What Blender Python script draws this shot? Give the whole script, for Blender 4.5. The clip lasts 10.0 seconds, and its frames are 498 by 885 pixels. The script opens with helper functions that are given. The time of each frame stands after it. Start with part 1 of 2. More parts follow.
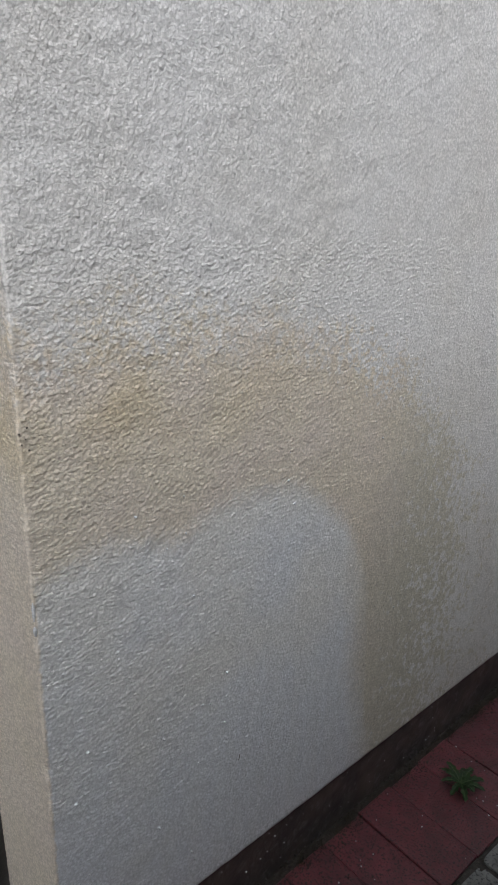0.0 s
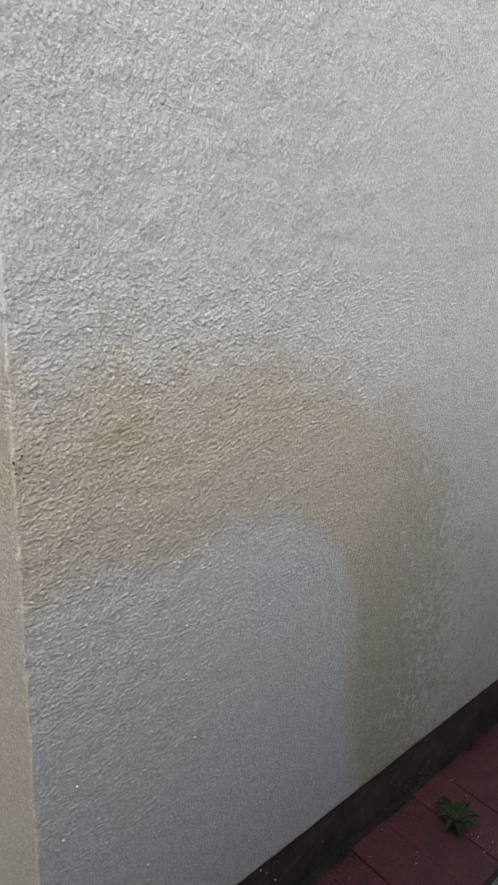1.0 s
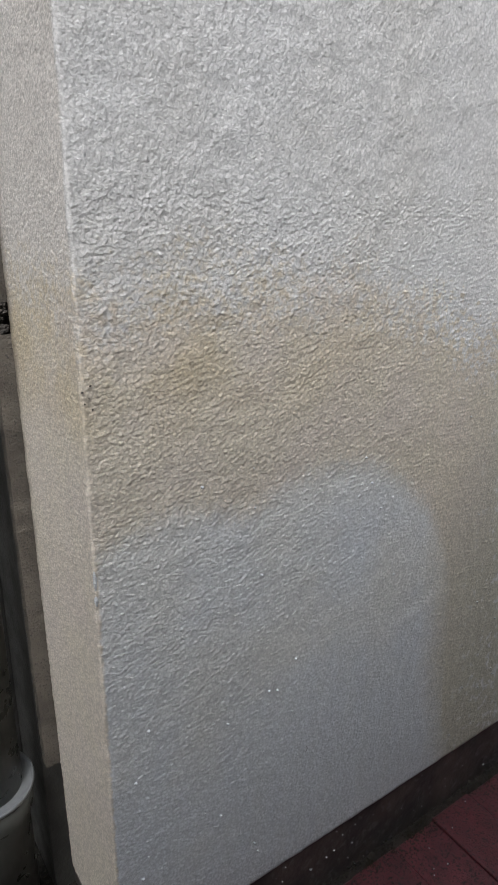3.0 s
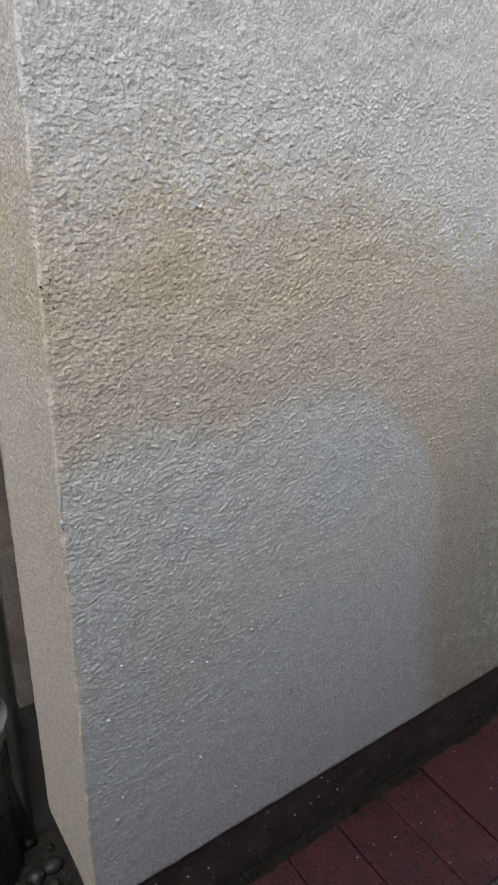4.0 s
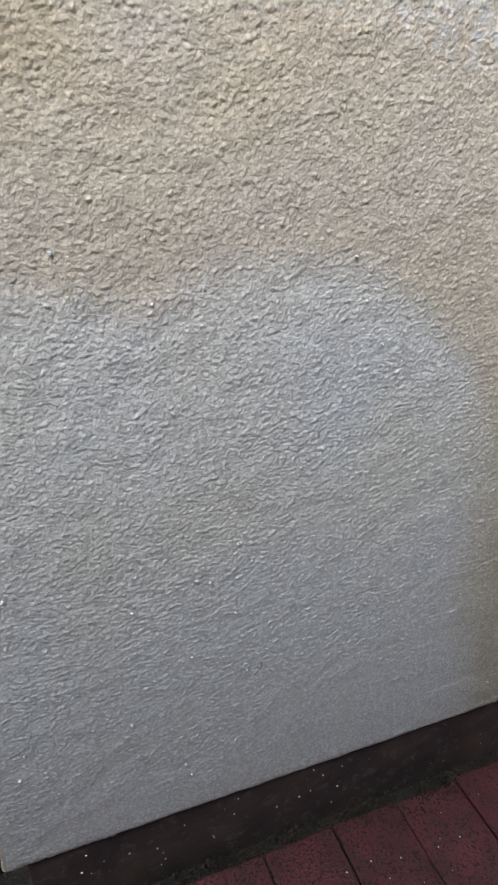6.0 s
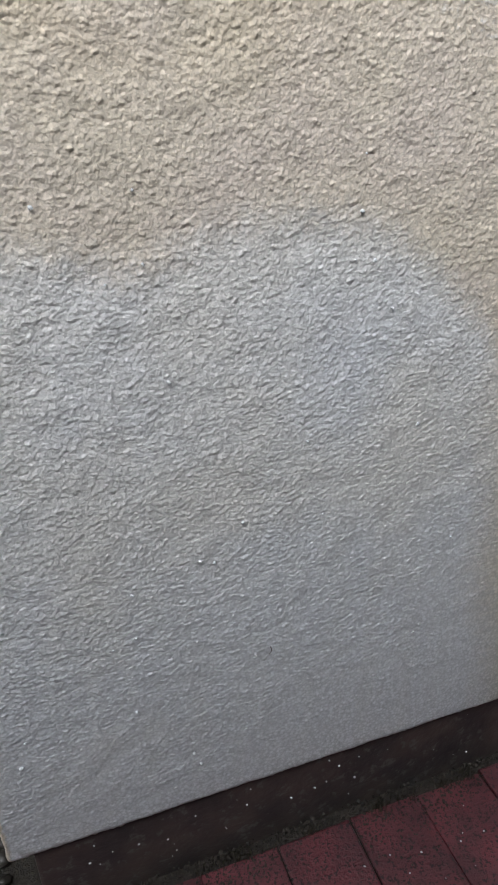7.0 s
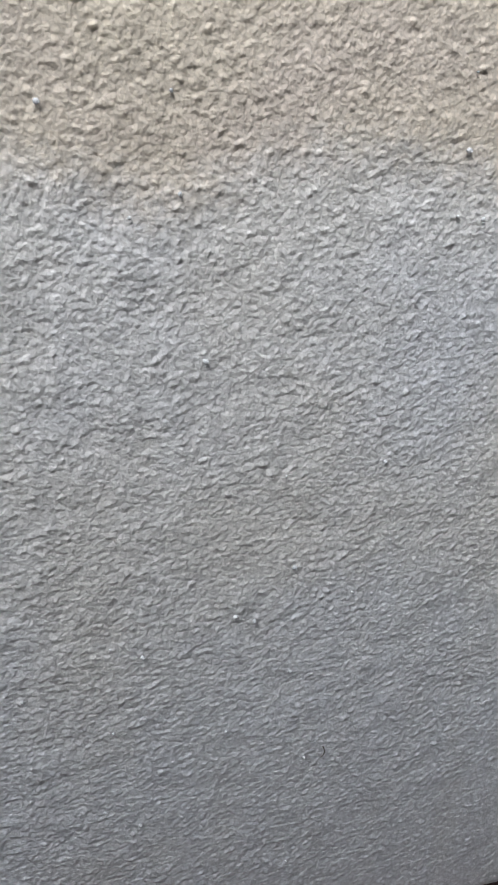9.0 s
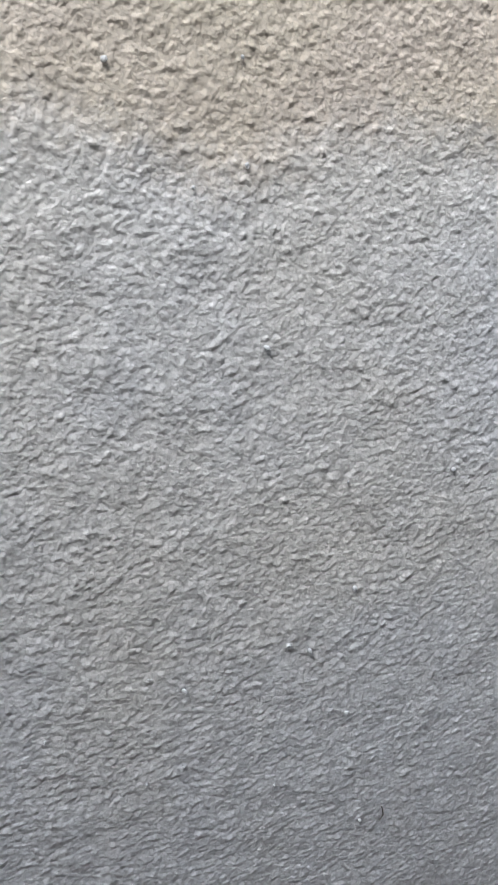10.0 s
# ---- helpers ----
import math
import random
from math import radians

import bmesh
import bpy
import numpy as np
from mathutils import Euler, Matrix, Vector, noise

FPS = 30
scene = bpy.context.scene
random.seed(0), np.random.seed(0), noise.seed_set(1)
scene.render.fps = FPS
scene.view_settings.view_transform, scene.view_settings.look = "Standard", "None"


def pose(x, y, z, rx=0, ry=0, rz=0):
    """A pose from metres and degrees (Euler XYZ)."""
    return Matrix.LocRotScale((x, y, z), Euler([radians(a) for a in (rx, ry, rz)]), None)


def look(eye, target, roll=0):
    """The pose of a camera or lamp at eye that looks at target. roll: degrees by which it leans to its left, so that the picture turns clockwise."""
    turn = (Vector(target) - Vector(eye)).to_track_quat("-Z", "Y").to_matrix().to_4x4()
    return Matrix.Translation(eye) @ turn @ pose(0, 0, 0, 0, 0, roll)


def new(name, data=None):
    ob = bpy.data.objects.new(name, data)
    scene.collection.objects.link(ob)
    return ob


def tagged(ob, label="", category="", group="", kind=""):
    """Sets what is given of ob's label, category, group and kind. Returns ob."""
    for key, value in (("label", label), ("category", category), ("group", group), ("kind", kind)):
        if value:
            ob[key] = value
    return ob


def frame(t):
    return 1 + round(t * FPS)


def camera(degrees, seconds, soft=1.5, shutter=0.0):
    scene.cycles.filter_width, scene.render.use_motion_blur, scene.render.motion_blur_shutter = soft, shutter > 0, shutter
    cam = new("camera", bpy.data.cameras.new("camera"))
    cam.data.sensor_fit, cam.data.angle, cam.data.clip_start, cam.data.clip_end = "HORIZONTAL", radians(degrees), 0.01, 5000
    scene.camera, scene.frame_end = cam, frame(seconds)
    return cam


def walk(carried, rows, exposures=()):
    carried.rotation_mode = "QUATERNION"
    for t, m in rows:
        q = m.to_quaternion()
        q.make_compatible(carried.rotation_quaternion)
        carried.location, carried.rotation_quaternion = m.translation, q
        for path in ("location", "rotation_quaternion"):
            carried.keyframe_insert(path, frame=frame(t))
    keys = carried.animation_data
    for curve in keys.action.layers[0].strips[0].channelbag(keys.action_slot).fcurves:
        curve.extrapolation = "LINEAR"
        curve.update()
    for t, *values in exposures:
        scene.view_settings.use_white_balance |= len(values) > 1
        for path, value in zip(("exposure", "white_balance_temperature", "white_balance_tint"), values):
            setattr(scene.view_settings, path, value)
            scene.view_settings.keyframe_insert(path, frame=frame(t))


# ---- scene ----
cam = camera(41.0, 10.0, soft=1.4)
PATH = [
    (0, (-0.2304, -0.5716, 1.0976), (1.0356, 0.8228, 0.4246), 2.24),
    (0.2, (-0.2202, -0.5815, 1.0989), (1.0713, 0.7942, 0.4361), 1.08),
    (0.5, (-0.2137, -0.5852, 1.0990), (1.1090, 0.7700, 0.4556), 1.54),
    (0.8, (-0.2199, -0.5809, 1.1043), (1.1098, 0.7737, 0.4740), 2.02),
    (1, (-0.2296, -0.5674, 1.1032), (1.0628, 0.8338, 0.4978), 2.97),
    (1.2, (-0.2301, -0.5631, 1.0986), (1.0116, 0.8857, 0.4995), 2.45),
    (1.5, (-0.2362, -0.5479, 1.0932), (0.9632, 0.9358, 0.4932), 2.50),
    (1.8, (-0.2180, -0.5295, 1.0772), (0.9242, 0.9884, 0.4517), 2.87),
    (2, (-0.2138, -0.5199, 1.0737), (0.8850, 1.0231, 0.4318), 2.89),
    (2.2, (-0.2101, -0.5191, 1.0679), (0.8398, 1.0443, 0.3945), 2.21),
    (2.5, (-0.2159, -0.5335, 1.0651), (0.8381, 1.0187, 0.3725), 1.62),
    (2.8, (-0.2096, -0.5449, 1.0629), (0.8555, 1.0006, 0.3724), 1.31),
    (3, (-0.2036, -0.5476, 1.0555), (0.8778, 0.9850, 0.3615), 1.19),
    (3.2, (-0.1925, -0.5487, 1.0486), (0.8924, 0.9691, 0.3279), 1.23),
    (4.3, (-0.1398, -0.5061, 0.9665), (0.8962, 1.0018, 0.1585), 2.27),
    (4.5, (-0.1077, -0.4806, 0.9566), (0.8376, 1.0649, 0.1095), 1.89),
    (4.8, (-0.0709, -0.4486, 0.9475), (0.8157, 1.0965, 0.0384), 3.69),
    (5, (-0.0516, -0.4348, 0.9441), (0.7699, 1.1421, 0.0284), 3.52),
    (5.2, (-0.0286, -0.4358, 0.9300), (0.7386, 1.1793, 0.0340), 2.16),
    (5.5, (0.0173, -0.4587, 0.8932), (0.6851, 1.1776, -0.0430), -0.33),
    (5.6, (0.0334, -0.4653, 0.8887), (0.6919, 1.1717, -0.0528), 0.91),
    (5.7, (0.0473, -0.4772, 0.8853), (0.7266, 1.1585, -0.0436), 1.93),
    (6.8, (0.1175, -0.4649, 0.8363), (0.6935, 1.1829, -0.1398), -1.31),
    (7, (0.1052, -0.4644, 0.8395), (0.6937, 1.1915, -0.1152), -0.38),
    (7.3, (0.1082, -0.4636, 0.8474), (0.7995, 1.2084, -0.0047), 0.32),
    (7.5, (0.1239, -0.4611, 0.8386), (0.7776, 1.2328, -0.0000), -0.28),
    (7.8, (0.1333, -0.4660, 0.8266), (0.7863, 1.2423, 0.0170), -2.26),
    (8, (0.1362, -0.4636, 0.8205), (0.7766, 1.2642, 0.0431), -2.93),
    (8.2, (0.1355, -0.4525, 0.8083), (0.7748, 1.2953, 0.0758), -1.17),
    (8.5, (0.1354, -0.4208, 0.7784), (0.7484, 1.3498, 0.0788), 0.39),
    (8.6, (0.1415, -0.4070, 0.7736), (0.6976, 1.3815, 0.0721), 0.93),
    (8.8, (0.1343, -0.3921, 0.7521), (0.6692, 1.4103, 0.0700), 1.74),
    (9, (0.1318, -0.3737, 0.7253), (0.6155, 1.4421, 0.0408), 0.39),
    (9.2, (0.1201, -0.3552, 0.6963), (0.5682, 1.4840, 0.0510), 0.73),
    (9.5, (0.1124, -0.3373, 0.6734), (0.5281, 1.5354, 0.1075), 0.96),
    (9.8, (0.0979, -0.3444, 0.6680), (0.5609, 1.5387, 0.1786), 1.86),
    (10, (0.1011, -0.3445, 0.6664), (0.6186, 1.5361, 0.2240), 0.90),
]
walk(cam, [(t, look(eye, target, roll)) for t, eye, target, roll in PATH],
     [(0, 0.72), (3, 0.78), (4.5, 0.85), (5.5, 1.14), (7.5, 1.31), (9, 1.36), (10, 1.46)])

# ---- light ----
world = bpy.data.worlds.new("overcast_sky")
scene.world = world
world.use_nodes = True
wn, wl = world.node_tree.nodes, world.node_tree.links
sky = wn.new("ShaderNodeTexSky")
sky.sky_type, sky.sun_disc = "NISHITA", False
sky.sun_elevation, sky.sun_rotation = radians(52), radians(218)
sky.air_density, sky.dust_density, sky.ozone_density = 1.0, 1.6, 0.8
grey = wn.new("ShaderNodeHueSaturation")
grey.inputs["Saturation"].default_value = 0.3
wl.new(sky.outputs["Color"], grey.inputs["Color"])
wl.new(grey.outputs["Color"], wn["Background"].inputs["Color"])
wn["Background"].inputs["Strength"].default_value = 0.15
sun_data = bpy.data.lights.new("sun", "SUN")
sun_data.energy, sun_data.angle, sun_data.color = 1.35, radians(22), (0.97, 0.985, 1.0)
sun = new("sun", sun_data)
sun.matrix_world = look((-1.05, -1.35, 2.2), (0.0, 0.0, 0.0))
scene.view_settings.exposure = 0.0

ZB = 0.118          # underside of the render coat above the paving
DEPTH = 0.185      # depth of the return face


# ---- material helpers ----
class Graph:
    def __init__(self, name):
        self.mat = bpy.data.materials.new(name)
        self.mat.use_nodes = True
        self.n, self.l = self.mat.node_tree.nodes, self.mat.node_tree.links
        self.bsdf = self.n["Principled BSDF"]
        self.pos = self.n.new("ShaderNodeNewGeometry").outputs["Position"]

    def put(self, socket, value):
        if isinstance(value, bpy.types.NodeSocket):
            self.l.new(value, socket)
        elif value is not None:
            socket.default_value = value

    def math(self, op, a, b=0.0, clamp=False):
        m = self.n.new("ShaderNodeMath")
        m.operation, m.use_clamp = op, clamp
        self.put(m.inputs[0], a)
        self.put(m.inputs[1], b)
        return m.outputs[0]

    def noise(self, scale, detail=3.0, rough=0.55, vector=None):
        t = self.n.new("ShaderNodeTexNoise")
        t.inputs["Scale"].default_value, t.inputs["Detail"].default_value, t.inputs["Roughness"].default_value = scale, detail, rough
        self.l.new(vector or self.pos, t.inputs["Vector"])
        return t.outputs["Fac"]

    def voronoi(self, scale, feature="F1"):
        t = self.n.new("ShaderNodeTexVoronoi")
        t.feature = feature
        t.inputs["Scale"].default_value = scale
        self.l.new(self.pos, t.inputs["Vector"])
        return t.outputs["Distance"]

    def ramp(self, value, lo, hi, a=0.0, b=1.0, smooth=True):
        m = self.n.new("ShaderNodeMapRange")
        m.interpolation_type = "SMOOTHSTEP" if smooth else "LINEAR"
        self.put(m.inputs["Value"], value)
        for key, v in (("From Min", lo), ("From Max", hi), ("To Min", a), ("To Max", b)):
            self.put(m.inputs[key], v)
        return m.outputs["Result"]

    def mix(self, fac, a, b, blend="MIX"):
        m = self.n.new("ShaderNodeMix")
        m.data_type, m.blend_type = "RGBA", blend
        self.put(m.inputs[0], fac)
        self.put(m.inputs[6], (*a, 1) if isinstance(a, tuple) else a)
        self.put(m.inputs[7], (*b, 1) if isinstance(b, tuple) else b)
        return m.outputs[2]

    def curve(self, value, points):
        c = self.n.new("ShaderNodeFloatCurve")
        pts = c.mapping.curves[0].points
        for i, (x, y) in enumerate(points):
            if i < 2:
                pts[i].location = (x, y)
            else:
                pts.new(x, y)
        c.mapping.update()
        self.put(c.inputs["Value"], value)
        return c.outputs[0]

    def bump(self, height, strength, distance, after=None):
        b = self.n.new("ShaderNodeBump")
        b.inputs["Strength"].default_value, b.inputs["Distance"].default_value = strength, distance
        self.l.new(height, b.inputs["Height"])
        if after:
            self.l.new(after, b.inputs["Normal"])
        return b.outputs["Normal"]

    def done(self, color, roughness, normal=None, **more):
        self.put(self.bsdf.inputs["Base Color"], (*color, 1) if isinstance(color, tuple) else color)
        self.put(self.bsdf.inputs["Roughness"], roughness)
        if normal:
            self.l.new(normal, self.bsdf.inputs["Normal"])
        for key, v in more.items():
            self.put(self.bsdf.inputs[key.replace("_", " ")], v)
        return self.mat


DRY, DAMP, SOAKED_SHEEN = (0.70, 0.69, 0.685), (0.67, 0.603, 0.502), (0.69, 0.71, 0.755)


def render_coat():
    """White scratch render; a damp tan fringe rises round a soaked patch, its water film's sky sheen put into the
    colour.
    """
    g = Graph("scratch_render")
    sep = g.n.new("ShaderNodeSeparateXYZ")
    g.l.new(g.pos, sep.inputs[0])
    x, y, z = sep.outputs
    blotch = g.math("SUBTRACT", g.noise(14, 4), 0.5)
    speck = g.math("SUBTRACT", g.noise(95, 4, 0.7), 0.5)
    fine = g.math("SUBTRACT", g.noise(420, 3, 0.6), 0.5)
    # damp fringe: upper limit over x
    limit = g.curve(x, [(0.0, 0.965), (0.11, 0.968), (0.18, 0.97), (0.26, 0.962), (0.34, 0.95), (0.41, 0.938), (0.5, 0.90), (0.6, 0.85), (0.68, 0.79), (0.77, 0.72), (0.88, 0.62), (1.0, 0.48)])
    wob = g.math("ADD", g.math("MULTIPLY", blotch, 0.12), g.math("MULTIPLY", speck, g.ramp(x, 0.35, 0.75, 0.28, 0.7)))
    width = g.ramp(x, 0.3, 0.6, 0.05, 0.02)
    damp = g.ramp(g.math("ADD", g.math("SUBTRACT", limit, z), wob), g.math("MULTIPLY", width, -1.0), width)
    # towards the far side the damp breaks up into spots
    spots_in = g.ramp(g.math("ADD", g.noise(70, 4, 0.6), g.math("MULTIPLY", blotch, 0.4)), g.ramp(x, 0.62, 1.0, 0.36, 0.58), g.ramp(x, 0.62, 1.0, 0.43, 0.64))
    damp = g.math("MULTIPLY", damp, g.math("SUBTRACT", 1.0, g.math("MULTIPLY", g.ramp(x, 0.56, 0.68, 0.0, 0.9), g.math("SUBTRACT", 1.0, spots_in))))
    # soaked patch: upper limit over x, side limit over z, front face only
    top = g.curve(x, [(0.0, 0.722), (0.06, 0.745), (0.13, 0.742), (0.185, 0.724), (0.24, 0.75), (0.30, 0.755), (0.37, 0.746), (0.44, 0.704), (0.52, 0.615), (0.57, 0.50), (0.61, 0.2), (1.0, 0.0)])
    side = g.curve(z, [(0.0, 0.62), (0.2, 0.60), (0.31, 0.568), (0.40, 0.55), (0.53, 0.55), (0.62, 0.54), (0.75, 0.60), (1.0, 0.9)])
    wob2 = g.math("ADD", g.math("MULTIPLY", blotch, 0.03), g.math("MULTIPLY", speck, 0.05))
    in_top = g.ramp(g.math("ADD", g.math("SUBTRACT", top, z), wob2), -0.022, 0.032)
    in_side = g.ramp(g.math("ADD", g.math("SUBTRACT", side, x), wob2), -0.045, 0.06)
    front = g.math("MULTIPLY", g.ramp(y, 0.006, 0.0), g.ramp(g.math("ADD", x, g.math("MULTIPLY", speck, 0.01)), 0.0015, 0.006))
    soaked = g.math("MULTIPLY", g.math("MULTIPLY", in_top, in_side), front)
    streak = g.n.new("ShaderNodeMapping")
    streak.inputs["Scale"].default_value = (40, 40, 5)
    g.l.new(g.pos, streak.inputs[0])
    runs = g.noise(1.0, 3, 0.5, streak.outputs[0])
    white = g.mix(g.ramp(g.noise(3.5, 4), 0.35, 0.7), DRY, (0.66, 0.64, 0.615))
    # return face: the warm tint of its light mixed into the white
    white = g.mix(g.ramp(y, 0.001, 0.008, 0.0, 0.75), white, (0.66, 0.605, 0.55))
    white = g.mix(g.ramp(fine, 0.05, 0.3, 0.0, 0.25), white, (0.5, 0.48, 0.45))
    tan = g.mix(g.ramp(g.noise(9, 5), 0.3, 0.7), DAMP, (0.655, 0.582, 0.515))
    near_edge = g.ramp(x, 0.5, 0.0, 0.12, 1.0)
    ochre = g.math("MULTIPLY", g.ramp(g.noise(8, 4, 0.6), 0.32, 0.60), g.math("MULTIPLY", near_edge, g.ramp(z, 0.79, 0.91)))
    tan = g.mix(g.math("MULTIPLY", ochre, 0.75), tan, (0.61, 0.505, 0.33))
    tan = g.mix(g.ramp(speck, 0.0, 0.3, 0.0, 0.25), tan, (0.42, 0.36, 0.28))
    # the water film's blue-grey sky reflection painted in, warmer higher up
    wet = g.mix(g.ramp(runs, 0.3, 0.75), SOAKED_SHEEN, (0.69, 0.705, 0.735))
    wet = g.mix(g.ramp(g.math("ADD", g.noise(5, 3), g.math("MULTIPLY", g.math("SUBTRACT", z, 0.5), 0.55)), 0.34, 0.72, 0.0, 0.9), wet, (0.715, 0.703, 0.68))
    run = g.math("MULTIPLY", g.math("MULTIPLY", g.ramp(x, 0.46, 0.60), g.ramp(x, 0.98, 0.72)), g.ramp(g.math("ADD", z, g.math("MULTIPLY", blotch, 0.2)), 0.78, 0.46))
    tan = g.mix(g.math("MULTIPLY", run, 0.4), tan, (0.46, 0.445, 0.375))
    tan = g.mix(g.ramp(x, 0.52, 0.70, 0.0, 0.6), tan, (0.50, 0.485, 0.41))
    color = g.mix(damp, white, tan)
    color = g.mix(soaked, color, wet)
    # brown band along the back of the return: corner shade and dirt painted in
    shade_grime = g.ramp(g.math("ADD", y, g.math("MULTIPLY", blotch, 0.03)), g.ramp(z, 0.15, 1.0, 0.166, 0.186, smooth=False), g.ramp(z, 0.15, 1.0, 0.186, 0.212, smooth=False), 0.0, 0.85)
    color = g.mix(g.math("MULTIPLY", shade_grime, g.ramp(x, 0.02, 0.008)), color, (0.15, 0.12, 0.095))
    # pale aggregate grains of differing tone in a darker binder
    cells = g.n.new("ShaderNodeTexVoronoi")
    cells.inputs["Scale"].default_value = 300
    g.l.new(g.pos, cells.inputs["Vector"])
    tone = g.math("MULTIPLY", g.ramp(cells.outputs["Color"], 0.1, 0.9, 0.93, 1.13), g.ramp(cells.outputs["Distance"], 0.35, 0.75, 1.03, 0.84))
    tint = g.n.new("ShaderNodeHueSaturation")
    g.l.new(color, tint.inputs["Color"])
    g.l.new(tone, tint.inputs["Value"])
    color = tint.outputs["Color"]
    # few dark grains
    color = g.mix(g.ramp(g.noise(210, 2, 0.5), 0.72, 0.80, 0.0, 0.3), color, (0.22, 0.2, 0.17))
    rough = g.math("SUBTRACT", g.math("SUBTRACT", 0.9, g.math("MULTIPLY", damp, 0.2)), g.math("MULTIPLY", soaked, 0.25))
    grain = g.math("SUBTRACT", 1.0, g.voronoi(480, "SMOOTH_F1"))
    n1 = g.bump(g.math("ADD", grain, g.math("MULTIPLY", g.noise(330, 3, 0.55), 1.0)), 0.42, 0.0014)
    n2 = g.bump(g.noise(900, 2, 0.5), 0.25, 0.0006, n1)
    return g.done(color, rough, n2)


def simple(name, a, b, scale, rough, bump=0.3, dist=0.002, fine=300, speck=None, metal=0.0, per_object=0.0, speck_from=0.56):
    g = Graph(name)
    color = g.mix(g.ramp(g.noise(scale, 5), 0.3, 0.7), a, b)
    if speck:
        color = g.mix(g.ramp(g.noise(fine, 3, 0.65), speck_from, speck_from + 0.1), color, speck)
    if per_object:
        info = g.n.new("ShaderNodeObjectInfo").outputs["Random"]
        v = g.ramp(info, 0, 1, 1 - per_object, 1 + per_object, smooth=False)
        hsv = g.n.new("ShaderNodeHueSaturation")
        g.l.new(color, hsv.inputs["Color"])
        g.l.new(v, hsv.inputs["Value"])
        color = hsv.outputs["Color"]
    r = g.ramp(g.noise(scale * 2.3, 4), 0.3, 0.7, rough - 0.12, rough + 0.08)
    nrm = g.bump(g.noise(fine, 4, 0.6), bump, dist)
    return g.done(color, r, nrm, Metallic=metal)


M_RENDER = render_coat()
M_PLINTH = simple("dark_plinth_paint", (0.05, 0.045, 0.046), (0.105, 0.08, 0.073), 13, 0.45, 0.5, 0.003, 70, (0.13, 0.122, 0.12))
M_PAVER = simple("red_concrete_paver", (0.16, 0.036, 0.044), (0.09, 0.025, 0.031), 22, 0.42, 0.7, 0.003, 240, (0.025, 0.011, 0.012), per_object=0.15, speck_from=0.525)
M_COBBLE = simple("grey_granite", (0.20, 0.205, 0.195), (0.10, 0.103, 0.098), 30, 0.6, 0.7, 0.004, 200, (0.035, 0.035, 0.035), per_object=0.15, speck_from=0.53)
M_SOIL = simple("wet_soil", (0.016, 0.015, 0.012), (0.04, 0.033, 0.026), 40, 0.7, 0.8, 0.006, 220, (0.07, 0.06, 0.045))
M_CRUMB = simple("grit", (0.016, 0.013, 0.011), (0.045, 0.036, 0.028), 25, 0.7, 0.3, 0.001, 400)
M_MOSS = simple("moss", (0.022, 0.02, 0.01), (0.045, 0.036, 0.018), 60, 0.85, 0.5, 0.002, 300)
M_LEAF = simple("weed_leaf", (0.025, 0.062, 0.02), (0.045, 0.09, 0.028), 60, 0.5, 0.25, 0.001, 350)
M_RIB = simple("leaf_rib", (0.06, 0.11, 0.04), (0.08, 0.13, 0.05), 60, 0.5, 0.1, 0.0005, 300)
M_PIPE = simple("anthracite_pipe", (0.09, 0.095, 0.088), (0.13, 0.13, 0.12), 12, 0.36, 0.08, 0.0006, 180)
M_CLAMP = simple("zinc_clamp", (0.09, 0.092, 0.09), (0.05, 0.052, 0.05), 40, 0.5, 0.15, 0.0006, 260, metal=0.6)
M_RIM = simple("worn_pipe_rim", (0.30, 0.31, 0.32), (0.2, 0.21, 0.22), 40, 0.4, 0.1, 0.0006, 260)
M_DARK = simple("dark_wall", (0.09, 0.088, 0.082), (0.14, 0.135, 0.125), 10, 0.5, 0.6, 0.004, 120)
M_PEBBLE = simple("wet_pebble", (0.06, 0.053, 0.045), (0.028, 0.026, 0.024), 30, 0.45, 0.5, 0.001, 200, per_object=0.5)
M_PLAIN = simple("blocker_grey", (0.12, 0.12, 0.115), (0.09, 0.09, 0.088), 4, 0.85, 0.4, 0.004, 90)
# darker copy of the render: the inner corner's shade put into its colour
M_RENDER_SHADED = simple("shaded_render", (0.19, 0.165, 0.135), (0.10, 0.086, 0.07), 22, 0.8, 0.8, 0.003, 330, (0.09, 0.08, 0.07))
M_CHALK = simple("chalk_filler", (0.62, 0.63, 0.64), (0.55, 0.56, 0.57), 60, 0.8, 0.3, 0.001, 300)
M_CAVITY = simple("broken_mortar", (0.03, 0.027, 0.024), (0.11, 0.095, 0.08), 90, 0.8, 0.7, 0.003, 240)


def water():
    g = Graph("water_bead")
    # pale base with little transmission: the drops' white glints put into the colour
    return g.done((0.92, 0.95, 0.98), 0.06, None, IOR=1.33, Transmission_Weight=0.35)


M_WATER = water()


# ---- mesh helpers ----
def part(name, bm, material, parent=None, label=""):
    """Links a bmesh as one mesh object under a thing or a part."""
    me = bpy.data.meshes.new(name)
    bm.normal_update()
    bm.to_mesh(me)
    bm.free()
    me.materials.append(material)
    ob = new(name, me)
    if parent:
        ob.parent = parent
    return tagged(ob, label)


def box(bm, lo, hi, bevel=0.0, segments=2):
    made = bmesh.ops.create_cube(bm, size=1.0)["verts"]
    for v in made:
        v.co = Vector([lo[i] + (v.co[i] + 0.5) * (hi[i] - lo[i]) for i in range(3)])
    if bevel:
        edges = list({e for v in made for e in v.link_edges})
        bmesh.ops.bevel(bm, geom=edges, offset=bevel, segments=segments, affect="EDGES", profile=0.6)
    return bm


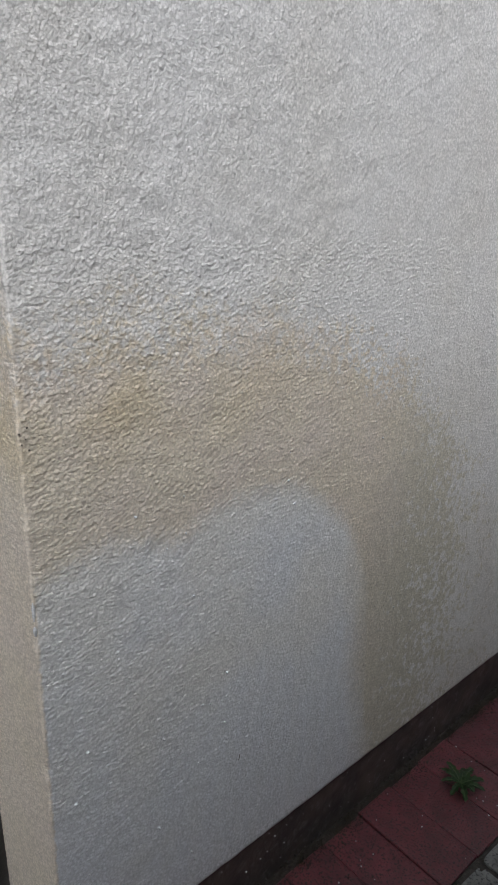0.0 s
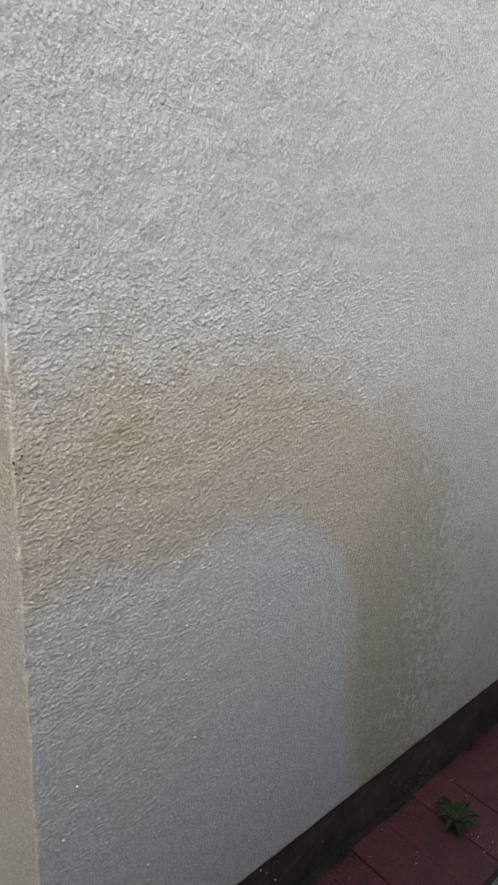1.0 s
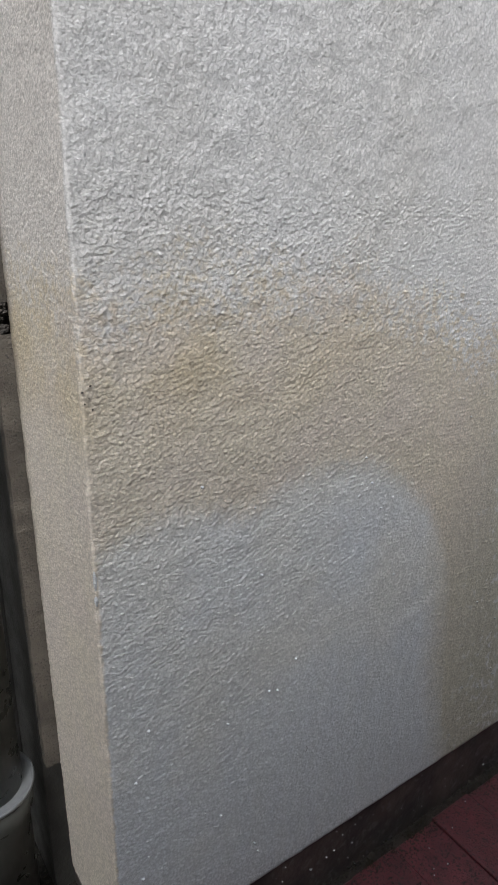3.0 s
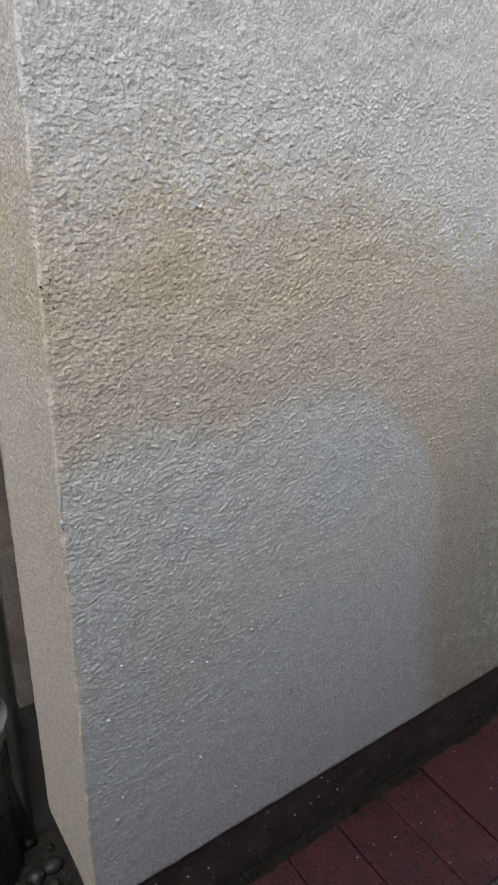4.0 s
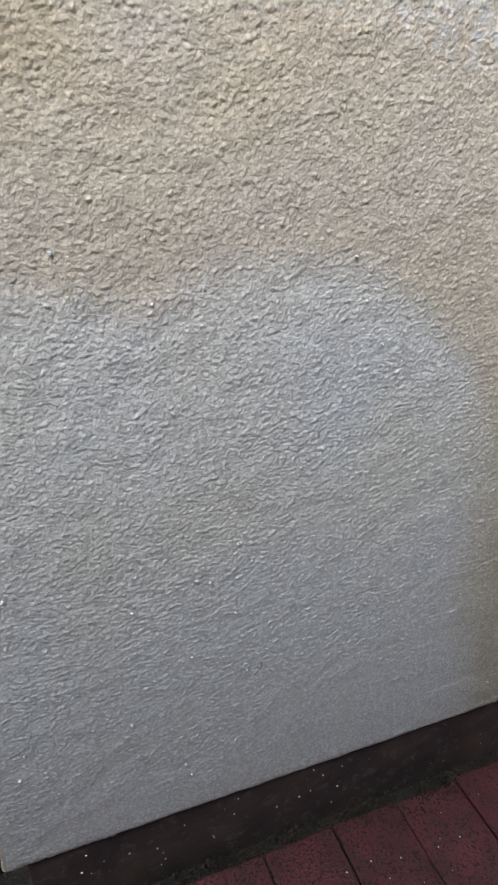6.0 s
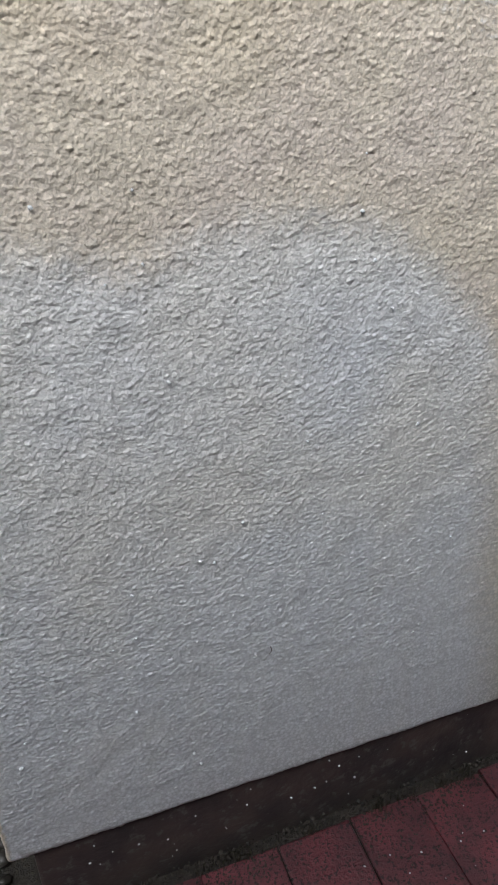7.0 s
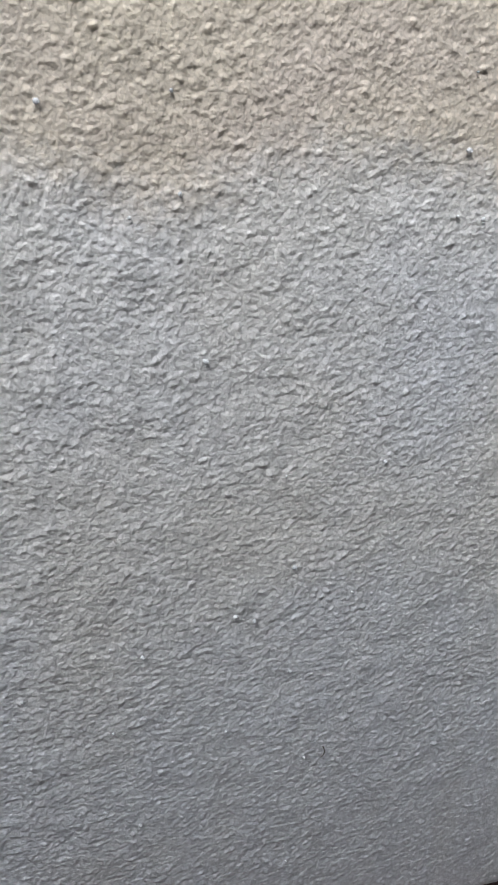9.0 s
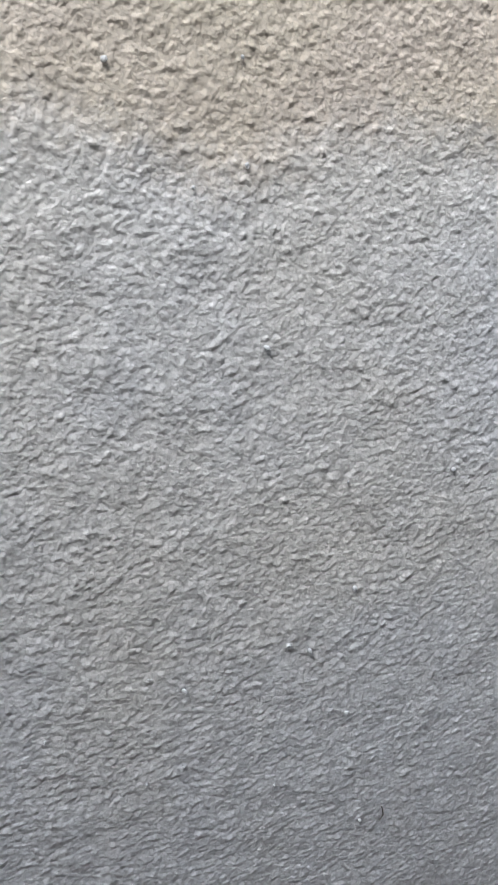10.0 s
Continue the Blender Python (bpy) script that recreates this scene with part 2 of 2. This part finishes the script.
def tube(bm, x, y, rings, segments=48, caps=True):
    """A turned body about a vertical axis: rings of (radius, z)."""
    loops = []
    for r, z in rings:
        loops.append([bm.verts.new((x + r * math.cos(a), y + r * math.sin(a), z)) for a in (2 * math.pi * k / segments for k in range(segments))])
    for a, b in zip(loops, loops[1:]):
        for k in range(segments):
            f = bm.faces.new((a[k], a[(k + 1) % segments], b[(k + 1) % segments], b[k]))
            f.smooth = True
    if caps:
        bm.faces.new(loops[0][::-1])
        bm.faces.new(loops[-1])
    return bm


def lump(bm, at, size, rng, squash=0.7, level=1):
    made = bmesh.ops.create_icosphere(bm, subdivisions=level, radius=1.0)["verts"]
    k = [size * rng.uniform(0.7, 1.25) for _ in range(3)]
    turn = Euler((rng.uniform(-0.4, 0.4), rng.uniform(-0.4, 0.4), rng.uniform(0, 6.28))).to_matrix()
    for v in made:
        c = v.co * rng.uniform(0.82, 1.12)
        v.co = Vector(at) + turn @ Vector((c.x * k[0], c.y * k[1], c.z * k[2] * squash))
    for v in made:
        for f in v.link_faces:
            f.smooth = level > 1


def grid_mesh(name, points, material):
    """A smooth sheet through an array of rows x columns x 3."""
    rows, cols = points.shape[:2]
    idx = np.arange(rows * cols, dtype=np.int32).reshape(rows, cols)
    quads = np.stack([idx[:-1, :-1], idx[:-1, 1:], idx[1:, 1:], idx[1:, :-1]], axis=-1).reshape(-1, 4)
    me = bpy.data.meshes.new(name)
    me.vertices.add(rows * cols)
    me.vertices.foreach_set("co", points.astype(np.float32).ravel())
    me.loops.add(quads.size)
    me.loops.foreach_set("vertex_index", quads.ravel())
    me.polygons.add(len(quads))
    me.polygons.foreach_set("loop_start", np.arange(0, quads.size, 4, dtype=np.int32))
    me.polygons.foreach_set("use_smooth", np.ones(len(quads), dtype=bool))
    me.update(calc_edges=True)
    me.materials.append(material)
    return new(name, me)


# ---- render relief ----
def band(shape, step, fine, coarse, stretch, seed):
    """Random relief holding wavelengths between fine and coarse (metres)."""
    rng = np.random.default_rng(seed)
    f = np.fft.rfft2(rng.standard_normal(shape))
    fz = np.fft.fftfreq(shape[0], step)[:, None] / stretch
    fu = np.fft.rfftfreq(shape[1], step)[None, :] * stretch
    k = np.sqrt(fz ** 2 + fu ** 2)
    f *= np.exp(-(k * fine) ** 2) * (1 - np.exp(-(k * coarse) ** 2))
    h = np.fft.irfft2(f, shape)
    return h / h.std()


STEP = 0.0009
FIELD = (1760, 2620)


def granules(cell, r_lo, r_hi, share, seed):
    """Height of rounded grains strewn over the field, one to a jittered cell."""
    rng = np.random.default_rng(seed)
    nz, nu = int(FIELD[0] * STEP / cell) + 3, int(FIELD[1] * STEP / cell) + 3
    jz, ju = rng.random((nz, nu)) * cell, rng.random((nz, nu)) * cell
    rad = rng.uniform(r_lo, r_hi, (nz, nu)) * (rng.random((nz, nu)) < share)
    squash = rng.uniform(0.8, 1.2, (nz, nu))
    high = rng.uniform(0.35, 1.0, (nz, nu))
    Z, U = np.meshgrid(np.arange(FIELD[0]) * STEP, np.arange(FIELD[1]) * STEP, indexing="ij")
    cz, cu = (Z / cell).astype(int) + 1, (U / cell).astype(int) + 1
    out = np.zeros(FIELD)
    for dz in (-1, 0, 1):
        for du in (-1, 0, 1):
            i, j = cz + dz, cu + du
            d = ((Z - (i - 1) * cell - jz[i, j]) * squash[i, j]) ** 2 + ((U - (j - 1) * cell - ju[i, j]) / squash[i, j]) ** 2
            out = np.maximum(out, high[i, j] * np.sqrt(np.clip(rad[i, j] ** 2 - d, 0, None)))
    return out


def softened(h, radius):
    """Rounds the relief off over a radius (metres)."""
    fz, fu = np.fft.fftfreq(FIELD[0], STEP)[:, None], np.fft.rfftfreq(FIELD[1], STEP)[None, :]
    return np.fft.irfft2(np.fft.rfft2(h) * np.exp(-2 * (math.pi * radius) ** 2 * (fz ** 2 + fu ** 2)), FIELD)


lumps = band(FIELD, STEP, 0.0050, 0.0180, 1.2, 4)
drift = band(FIELD, STEP, 0.03, 0.12, 1.0, 5)
small = granules(0.0023, 0.0008, 0.0015, 0.8, 6)
large = granules(0.0040, 0.0012, 0.0024, 0.5, 7)
crumbs = 0.42 * small * np.clip(0.8 + 0.35 * lumps, 0.15, 1.6) + 0.26 * large * np.clip(0.8 + 0.35 * lumps, 0.15, 1.5)
relief = 0.00010 * lumps + 0.00025 * drift + softened(crumbs, 0.00035)
relief = 1.0 * (relief - relief.mean())


def relief_at(u, z):
    fu, fz = np.clip(u / STEP, 0, FIELD[1] - 2), np.clip(z / STEP, 0, FIELD[0] - 2)
    i, j = fz.astype(int), fu.astype(int)
    a, b = fz - i, fu - j
    return (relief[i, j] * (1 - a) * (1 - b) + relief[i + 1, j] * a * (1 - b) + relief[i, j + 1] * (1 - a) * b + relief[i + 1, j + 1] * a * b)


def back_edge(z):
    """Depth of the return face: the inner corner runs slightly out of plumb."""
    return 0.180 + 0.036 * np.clip((z - 0.15) / 0.85, 0, 1.3)


def wrapped_skin():
    """Return face, rounded arris, front face and the turned-in lower lip as one sheet."""
    r, back = 0.0035, 0.012
    s_in = np.linspace(0.05, back, 20)[:-1]
    s_turn = np.linspace(0, 1, 12)[:-1]
    s_side = np.arange(-DEPTH + back, -r, 0.0015)
    s_arc = np.linspace(0, 1, 7)[:-1]
    s_front = np.concatenate([np.arange(r, 0.5, 0.001), np.arange(0.5, 1.0, 0.0017), np.arange(1.0, 2.05, 0.005)])
    q, p = s_turn * math.pi / 2, s_arc * math.pi / 2
    px = np.concatenate([s_in, back - back * np.sin(q), 0 * s_side, r - r * np.cos(p), s_front])
    py = np.concatenate([DEPTH + 0 * s_in, DEPTH - back + back * np.cos(q), -s_side, r - r * np.sin(p), 0 * s_front])
    nx = np.concatenate([0 * s_in, -np.sin(q), -1 + 0 * s_side, -np.cos(p), 0 * s_front])
    ny = np.concatenate([1 + 0 * s_in, np.cos(q), 0 * s_side, -np.sin(p), -1 + 0 * s_front])
    u = 0.07 + np.concatenate([-s_in, (s_turn - 1) * back, s_side + DEPTH, s_arc * r + DEPTH, s_front + DEPTH])
    zz = np.concatenate([np.arange(ZB, 1.06, 0.001), np.arange(1.06, 1.6, 0.0021)])
    U, Z = np.meshgrid(u, zz)
    h = relief_at(U, Z - ZB)
    h *= np.where(U < DEPTH + 0.066, 0.75, 1.0)
    # knocked arris and worn lower lip
    nick = 0.0011 * np.clip(drift[100:100 + len(zz), 50], -1.5, 0.4)[:, None] * np.exp(-((U - DEPTH - 0.07) / 0.006) ** 2)
    wear = -0.0035 * np.exp(-(Z - ZB) / 0.003)
    h = h * (1 - 0.5 * np.exp(-((U - DEPTH - 0.073) / 0.005) ** 2)) + nick + wear
    P = np.stack([px[None] + nx[None] * h, py[None] + ny[None] * h, Z + 0 * h], axis=-1)
    side = (py > r)[None] & (px < 0.06)[None]
    P[..., 1] = np.where(side, P[..., 1] * (back_edge(Z) / DEPTH), P[..., 1])
    jag = 0.0009 * lumps[300, 100:100 + len(u)]
    P[0, :, 2] += jag
    lip = P[:1].copy()
    lip[0, :, 0] -= nx * 0.02
    lip[0, :, 1] -= ny * 0.02
    return grid_mesh("wall_render_coat", np.concatenate([lip, P]), M_RENDER)


skin = wrapped_skin()
tagged(skin, "white scratch render, damp tan fringe over a soaked patch with sky sheen in its grey", "wall", kind="structure")


def block(name, lo, hi, material, label, category="wall", bevel=0.0):
    ob = part(name, box(bmesh.new(), lo, hi, bevel), material)
    return tagged(ob, label, category, kind="structure")


block("wall_pier", (0.012, 0.012, ZB + 0.004), (0.059, 0.155, 3.2), M_RENDER, "rendered end of the wall")
block("wall_core", (0.06, 0.012, ZB + 0.004), (3.2, 0.5, 3.2), M_RENDER, "solid white rendered wall behind its coat")
block("wall_upper", (0.0, 0.0, 1.6), (3.2, 0.011, 3.2), M_RENDER, "white scratch render above head height")
block("wall_far_end", (2.052, 0.0, ZB), (3.2, 0.011, 1.599), M_RENDER, "white scratch render further along the wall")
block("plinth", (0.024, 0.007, -0.04), (3.2, 0.5, ZB + 0.002), M_PLINTH, "dark wet painted plinth under the render", "plinth", 0.004)
block("wall_base", (-0.008, 0.246, -0.04), (0.059, 0.6, 3.2), M_DARK, "dark masonry behind the render edge")
block("wall_back", (-4.0, 0.36, -0.04), (-0.009, 0.6, 3.2), M_DARK, "dark wet wall behind the downpipe")
# unseen wall, added to dim the light towards the rendered wall's foot
block("light_block_wall", (-4.0, -1.05, -0.04), (4.0, -0.9, 1.98), M_PLAIN, "plain grey wall added out of view to block low light")


# narrow render strip in the inner corner, broken out at the pipe clamp
def strip():
    bm = bmesh.new()
    rng = random.Random(8)
    YS = float(back_edge(0.92)) + 0.006
    for lo, hi in ((0.30, 0.904), (0.940, 3.0)):
        n = 60
        for k in range(n):
            a, b = lo + (hi - lo) * k / n, lo + (hi - lo) * (k + 1) / n
            ya, yb = float(back_edge(a)) + 0.006, float(back_edge(b)) + 0.006
            if k == 0:
                ring = [bm.verts.new(p) for p in ((-0.016, ya, a), (0.006, ya, a), (0.006, ya + 0.015, a), (-0.016, ya + 0.015, a))]
                bm.faces.new(ring)
            d = rng.uniform(-0.0008, 0.0008)
            nxt = [bm.verts.new(p) for p in ((-0.016 + d, yb + d * 0.5, b), (0.006, yb + d, b), (0.006, yb + 0.015, b), (-0.016 + d, yb + 0.015, b))]
            for i in range(4):
                bm.faces.new((ring[i], ring[(i + 1) % 4], nxt[(i + 1) % 4], nxt[i]))
            ring = nxt
        bm.faces.new(ring[::-1])
    bmesh.ops.recalc_face_normals(bm, faces=bm.faces)
    ob = part("trim_render_strip", bm, M_RENDER_SHADED)
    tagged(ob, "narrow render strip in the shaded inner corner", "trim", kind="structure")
    bm = bmesh.new()
    for _ in range(70):
        lump(bm, (rng.uniform(-0.014, 0.007), YS + rng.uniform(0.003, 0.012), rng.uniform(0.898, 0.946)), rng.uniform(0.003, 0.006), rng, 0.9)
    tagged(part("broken_render", bm, M_CAVITY, ob), "dark crumbling break in the render")


strip()

# ---- ground ----
bm = bmesh.new()
box(bm, (-60, -60, -0.3), (60, 60, -0.012))
tagged(part("ground", bm, M_SOIL), "dark wet soil between the stones", "ground", kind="structure")


# ---- downpipe ----
def downpipe(x, y):
    root = tagged(new("downpipe"), "anthracite grey rain downpipe in a standpipe socket", "downpipe")
    root.location = (x, y, -0.012)
    def local(name, rings, material, label="", parent=root):
        return part(name, tube(bmesh.new(), 0, 0, [(r, z + 0.012) for r, z in rings]), material, parent, label)
    local("pipe", [(0.05, 0.24), (0.05, 3.0)], M_PIPE)
    sock = local("socket", [(0.055, -0.01), (0.055, 0.235), (0.062, 0.25), (0.064, 0.285), (0.052, 0.287), (0.0505, 0.25)], M_PIPE)
    local("rim", [(0.0642, 0.283), (0.0658, 0.284), (0.0660, 0.288), (0.065, 0.290), (0.0625, 0.290), (0.0615, 0.287)], M_RIM, "pale worn rim", sock)
    clamp = local("clamp", [(0.0504, 0.905), (0.0525, 0.906), (0.0525, 0.934), (0.0504, 0.935)], M_CLAMP, "dull zinc pipe clamp")
    bm = bmesh.new()
    box(bm, (0.048, -0.006, 0.922), (0.085, 0.006, 0.942), 0.0015)
    part("bracket_arm", bm, M_CLAMP, clamp)
    bm = bmesh.new()
    tube(bm, 0.06, -0.008, [(0.005, 0.93), (0.006, 0.931), (0.006, 0.936), (0.005, 0.937)], 6)
    part("bolt", bm, M_CLAMP, clamp)
    return root


downpipe(-0.093, 0.225)


# ---- gravel by the downpipe ----
def pebble(at, size, rng):
    bm = bmesh.new()
    lump(bm, (0, 0, 0), size, rng, 0.65, 2)
    ob = part("pebble", bm, M_PEBBLE)
    ob.location = at
    return tagged(ob, rng.choice(("wet brown pebble on dark soil", "wet grey pebble on dark soil")), "pebble", "pebbles by the downpipe")


rng = random.Random(21)
spots = []
while len(spots) < 90:
    p = (rng.uniform(-0.20, 0.02), rng.uniform(-0.02, 0.24))
    s = rng.uniform(0.008, 0.017)
    if math.hypot(p[0] + 0.093, p[1] - 0.225) < 0.06 + s or (p[0] > 0.012 - s):
        continue
    if all(math.hypot(p[0] - q[0], p[1] - q[1]) > (s + q[2]) * 0.8 for q in spots):
        spots.append((*p, s))
    elif rng.random() < 0.002:
        break
for px, py, s in spots:
    pebble((px, py, -0.012 + s * 0.4), s, rng)


# ---- weed ----
def weed(x, y):
    root = tagged(new("weed"), "green rosette of a lobed weed in a paver joint", "plant")
    root.location = (x, y, 0.0)
    rng = random.Random(5)
    n = 10
    for k in range(n):
        a = 2 * math.pi * k / n + rng.uniform(-0.2, 0.2)
        length, width = rng.uniform(0.030, 0.052), rng.uniform(0.0065, 0.0095)
        bm = bmesh.new()
        rib = bmesh.new()
        prev = prev_r = None
        steps = 12
        for i in range(steps + 1):
            t = i / steps
            w = width * (0.22 + 0.78 * math.sin(math.pi * min(1, t * 0.93 + 0.03)) ** 0.8) * (1.0 if i % 3 else 0.66)
            if i == steps:
                w = 0.0004
            zc = 0.004 + 0.016 * math.sin(t * 2.2) * (1 - 0.35 * t) + rng.uniform(-0.0008, 0.0008)
            cx = length * t
            row = [bm.verts.new((cx, -w, zc + 0.002)), bm.verts.new((cx, 0, zc)), bm.verts.new((cx, w, zc + 0.002))]
            h = 0.0011 * (1 - 0.8 * t)
            rr = [rib.verts.new((cx, -h, zc + 0.0004)), rib.verts.new((cx, 0, zc + 0.0004 + h)), rib.verts.new((cx, h, zc + 0.0004))]
            if prev:
                for j in range(2):
                    bm.faces.new((prev[j], row[j], row[j + 1], prev[j + 1]))
                    rib.faces.new((prev_r[j], rr[j], rr[j + 1], prev_r[j + 1]))
            prev, prev_r = row, rr
        bmesh.ops.solidify(bm, geom=bm.faces[:], thickness=0.0005)
        leaf = part("leaf", bm, M_LEAF, root)
        leaf.rotation_euler = (0, 0, a)
        part("midrib", rib, M_RIB, leaf, "pale midrib")
    return root


weed(0.812, -0.104)


# ---- grit, moss and water ----
def foot_grit():
    bm = bmesh.new()
    rng = random.Random(11)
    for _ in range(1300):
        x = rng.uniform(0.0, 1.6)
        y = -0.003 + rng.gauss(0, 0.005)
        lump(bm, (x, min(y, 0.004), rng.uniform(-0.006, 0.001)), rng.choice((0.0012, 0.0015, 0.002, 0.0025, 0.0032)), rng, 0.7)
    for _ in range(2300):
        x = rng.uniform(0.0, 1.4)
        spread = 0.008 + 0.034 * (0.5 + 0.5 * math.sin(x * 23.0) * math.sin(x * 7.3 + 1.0))
        lump(bm, (x, -0.012 - abs(rng.gauss(0, spread)), rng.uniform(-0.0006, 0.0004)), rng.choice((0.0008, 0.001, 0.0014, 0.002)), rng, 0.6)
    tagged(part("grit", bm, M_CRUMB), "dark grit washed against the plinth foot", "grit", kind="stuff")
    bm = bmesh.new()
    for _ in range(80):
        cx, cy = rng.uniform(0.0, 1.4), -0.014 + rng.gauss(0, 0.004)
        for _ in range(16):
            x, y = cx + rng.gauss(0, 0.007), min(0.004, cy + rng.gauss(0, 0.004))
            h, a = rng.uniform(0.002, 0.012), rng.uniform(0, 6.28)
            d = Vector((math.cos(a), math.sin(a), 0)) * 0.0007
            base, tip = Vector((x, y, -0.006)), Vector((x + rng.gauss(0, 0.003), y + rng.gauss(0, 0.003), h))
            v = [bm.verts.new(base - d), bm.verts.new(base + d), bm.verts.new(tip), bm.verts.new(base + Vector((-d.y, d.x, 0)))]
            for f in ((0, 1, 2), (1, 3, 2), (3, 0, 2)):
                bm.faces.new([v[i] for i in f])
    tagged(part("moss", bm, M_MOSS), "brownish moss along the plinth foot", "moss", kind="stuff")


foot_grit()


def water_beads():
    bm = bmesh.new()
    rng = random.Random(17)
    for _ in range(70):
        x, z = rng.uniform(0.01, 0.75), rng.uniform(0.15, 0.80)
        lump(bm, (x, -0.0012, z), rng.choice((0.0008, 0.001, 0.0013, 0.0018)), rng, 1.0, 2)
    for _ in range(40):
        lump(bm, (rng.uniform(0.05, 0.9), 0.0065, rng.uniform(0.01, 0.11)), rng.choice((0.0008, 0.0012, 0.0016)), rng, 1.0, 2)
    for _ in range(40):
        lump(bm, (rng.uniform(0.05, 0.9), rng.uniform(-0.2, -0.02), 0.0012), rng.choice((0.0008, 0.0011, 0.0015)), rng, 0.8, 2)
    tagged(part("water_beads", bm, M_WATER), "milky water beads clinging to the wall, glint put into their colour", "water drops", kind="stuff")


water_beads()


# ---- small marks on the wall ----
def fibre(x, z):
    bm = bmesh.new()
    pts = [(0.0, 0.0065), (0.0012, 0.003), (0.0016, 0.0), (0.0006, -0.0025), (-0.0012, -0.004)]
    rings = []
    for dx, dz in pts:
        rings.append([bm.verts.new((x + dx + 0.00045 * math.cos(a), -0.0022 + 0.00045 * math.sin(a), z + dz)) for a in (0, 1.57, 3.14, 4.71)])
    for a, b in zip(rings, rings[1:]):
        for k in range(4):
            bm.faces.new((a[k], a[(k + 1) % 4], b[(k + 1) % 4], b[k]))
    bm.faces.new(rings[0])
    bm.faces.new(rings[-1][::-1])
    tagged(part("plant_fibre", bm, M_CAVITY), "tiny dark plant fibre stuck to the wet wall", "debris")


fibre(0.291, 0.326)


def arris_marks():
    rng = random.Random(23)
    bm = bmesh.new()
    for z0, z1 in ((0.686, 0.712), (0.668, 0.679)):
        n = int((z1 - z0) / 0.0006)
        for k in range(n):
            w = 0.0009 + 0.0011 * math.sin(math.pi * (k + 0.5) / n)
            lump(bm, (0.0018, 0.0018, z0 + (z1 - z0) * k / n), w, rng, 1.2, 2)
    tagged(part("filler_dab", bm, M_CHALK, skin), "white dab of filler on the arris")
    bm = bmesh.new()
    for _ in range(5):
        lump(bm, (rng.uniform(0.001, 0.010), -0.0006, rng.uniform(0.868, 0.896)), rng.uniform(0.0006, 0.0012), rng, 1.0)
    tagged(part("pit", bm, M_CAVITY, skin), "small dark pits beside the arris")


arris_marks()


# ---- paving ----
def stone_mesh(name, sx, sy, sz, bevel, seed, material, rough=0.0):
    bm = bmesh.new()
    box(bm, (-sx / 2, -sy / 2, -sz), (sx / 2, sy / 2, 0.0), bevel, 2)
    r = random.Random(seed)
    for v in bm.verts:
        v.co += Vector((r.uniform(-1, 1), r.uniform(-1, 1), r.uniform(-1, 0.4))) * rough
    me = bpy.data.meshes.new(name)
    bm.to_mesh(me)
    bm.free()
    me.materials.append(material)
    return me


bed = block("pavement", (-0.8, -0.895, -0.1), (2.8, -0.004, -0.005), M_SOIL, "paved strip of red pavers edged with grey stones", "pavement")
paver_meshes = [stone_mesh("paver", 0.0982, 0.198, 0.05, 0.0022, 40 + k, M_PAVER, 0.0006) for k in range(4)]
rng = random.Random(31)
for k in range(-5, 26):
    ob = new("paver", paver_meshes[k % 4])
    ob.parent = bed
    ob.location = (0.35 + 0.0995 * k + rng.uniform(-0.001, 0.001), -0.1115 + rng.uniform(-0.002, 0.002), rng.uniform(-0.002, 0.001))
    ob.rotation_euler = (rng.uniform(-0.008, 0.008), rng.uniform(-0.01, 0.01), rng.uniform(-0.008, 0.008))
stone_meshes = [stone_mesh("granite_sett", 0.098, 0.094, 0.06, 0.011, 60 + k, M_COBBLE, 0.004) for k in range(5)]
for row in range(6):
    for k in range(-5, 26):
        ob = new("granite_sett", stone_meshes[rng.randrange(5)])
        ob.parent = bed
        ob.location = (0.32 + 0.107 * k + (row % 2) * 0.05 + rng.uniform(-0.004, 0.004), -0.264 - 0.104 * row + rng.uniform(-0.004, 0.004), rng.uniform(-0.002, 0.003))
        ob.rotation_euler = (rng.uniform(-0.03, 0.03), rng.uniform(-0.03, 0.03), rng.uniform(-0.1, 0.1))
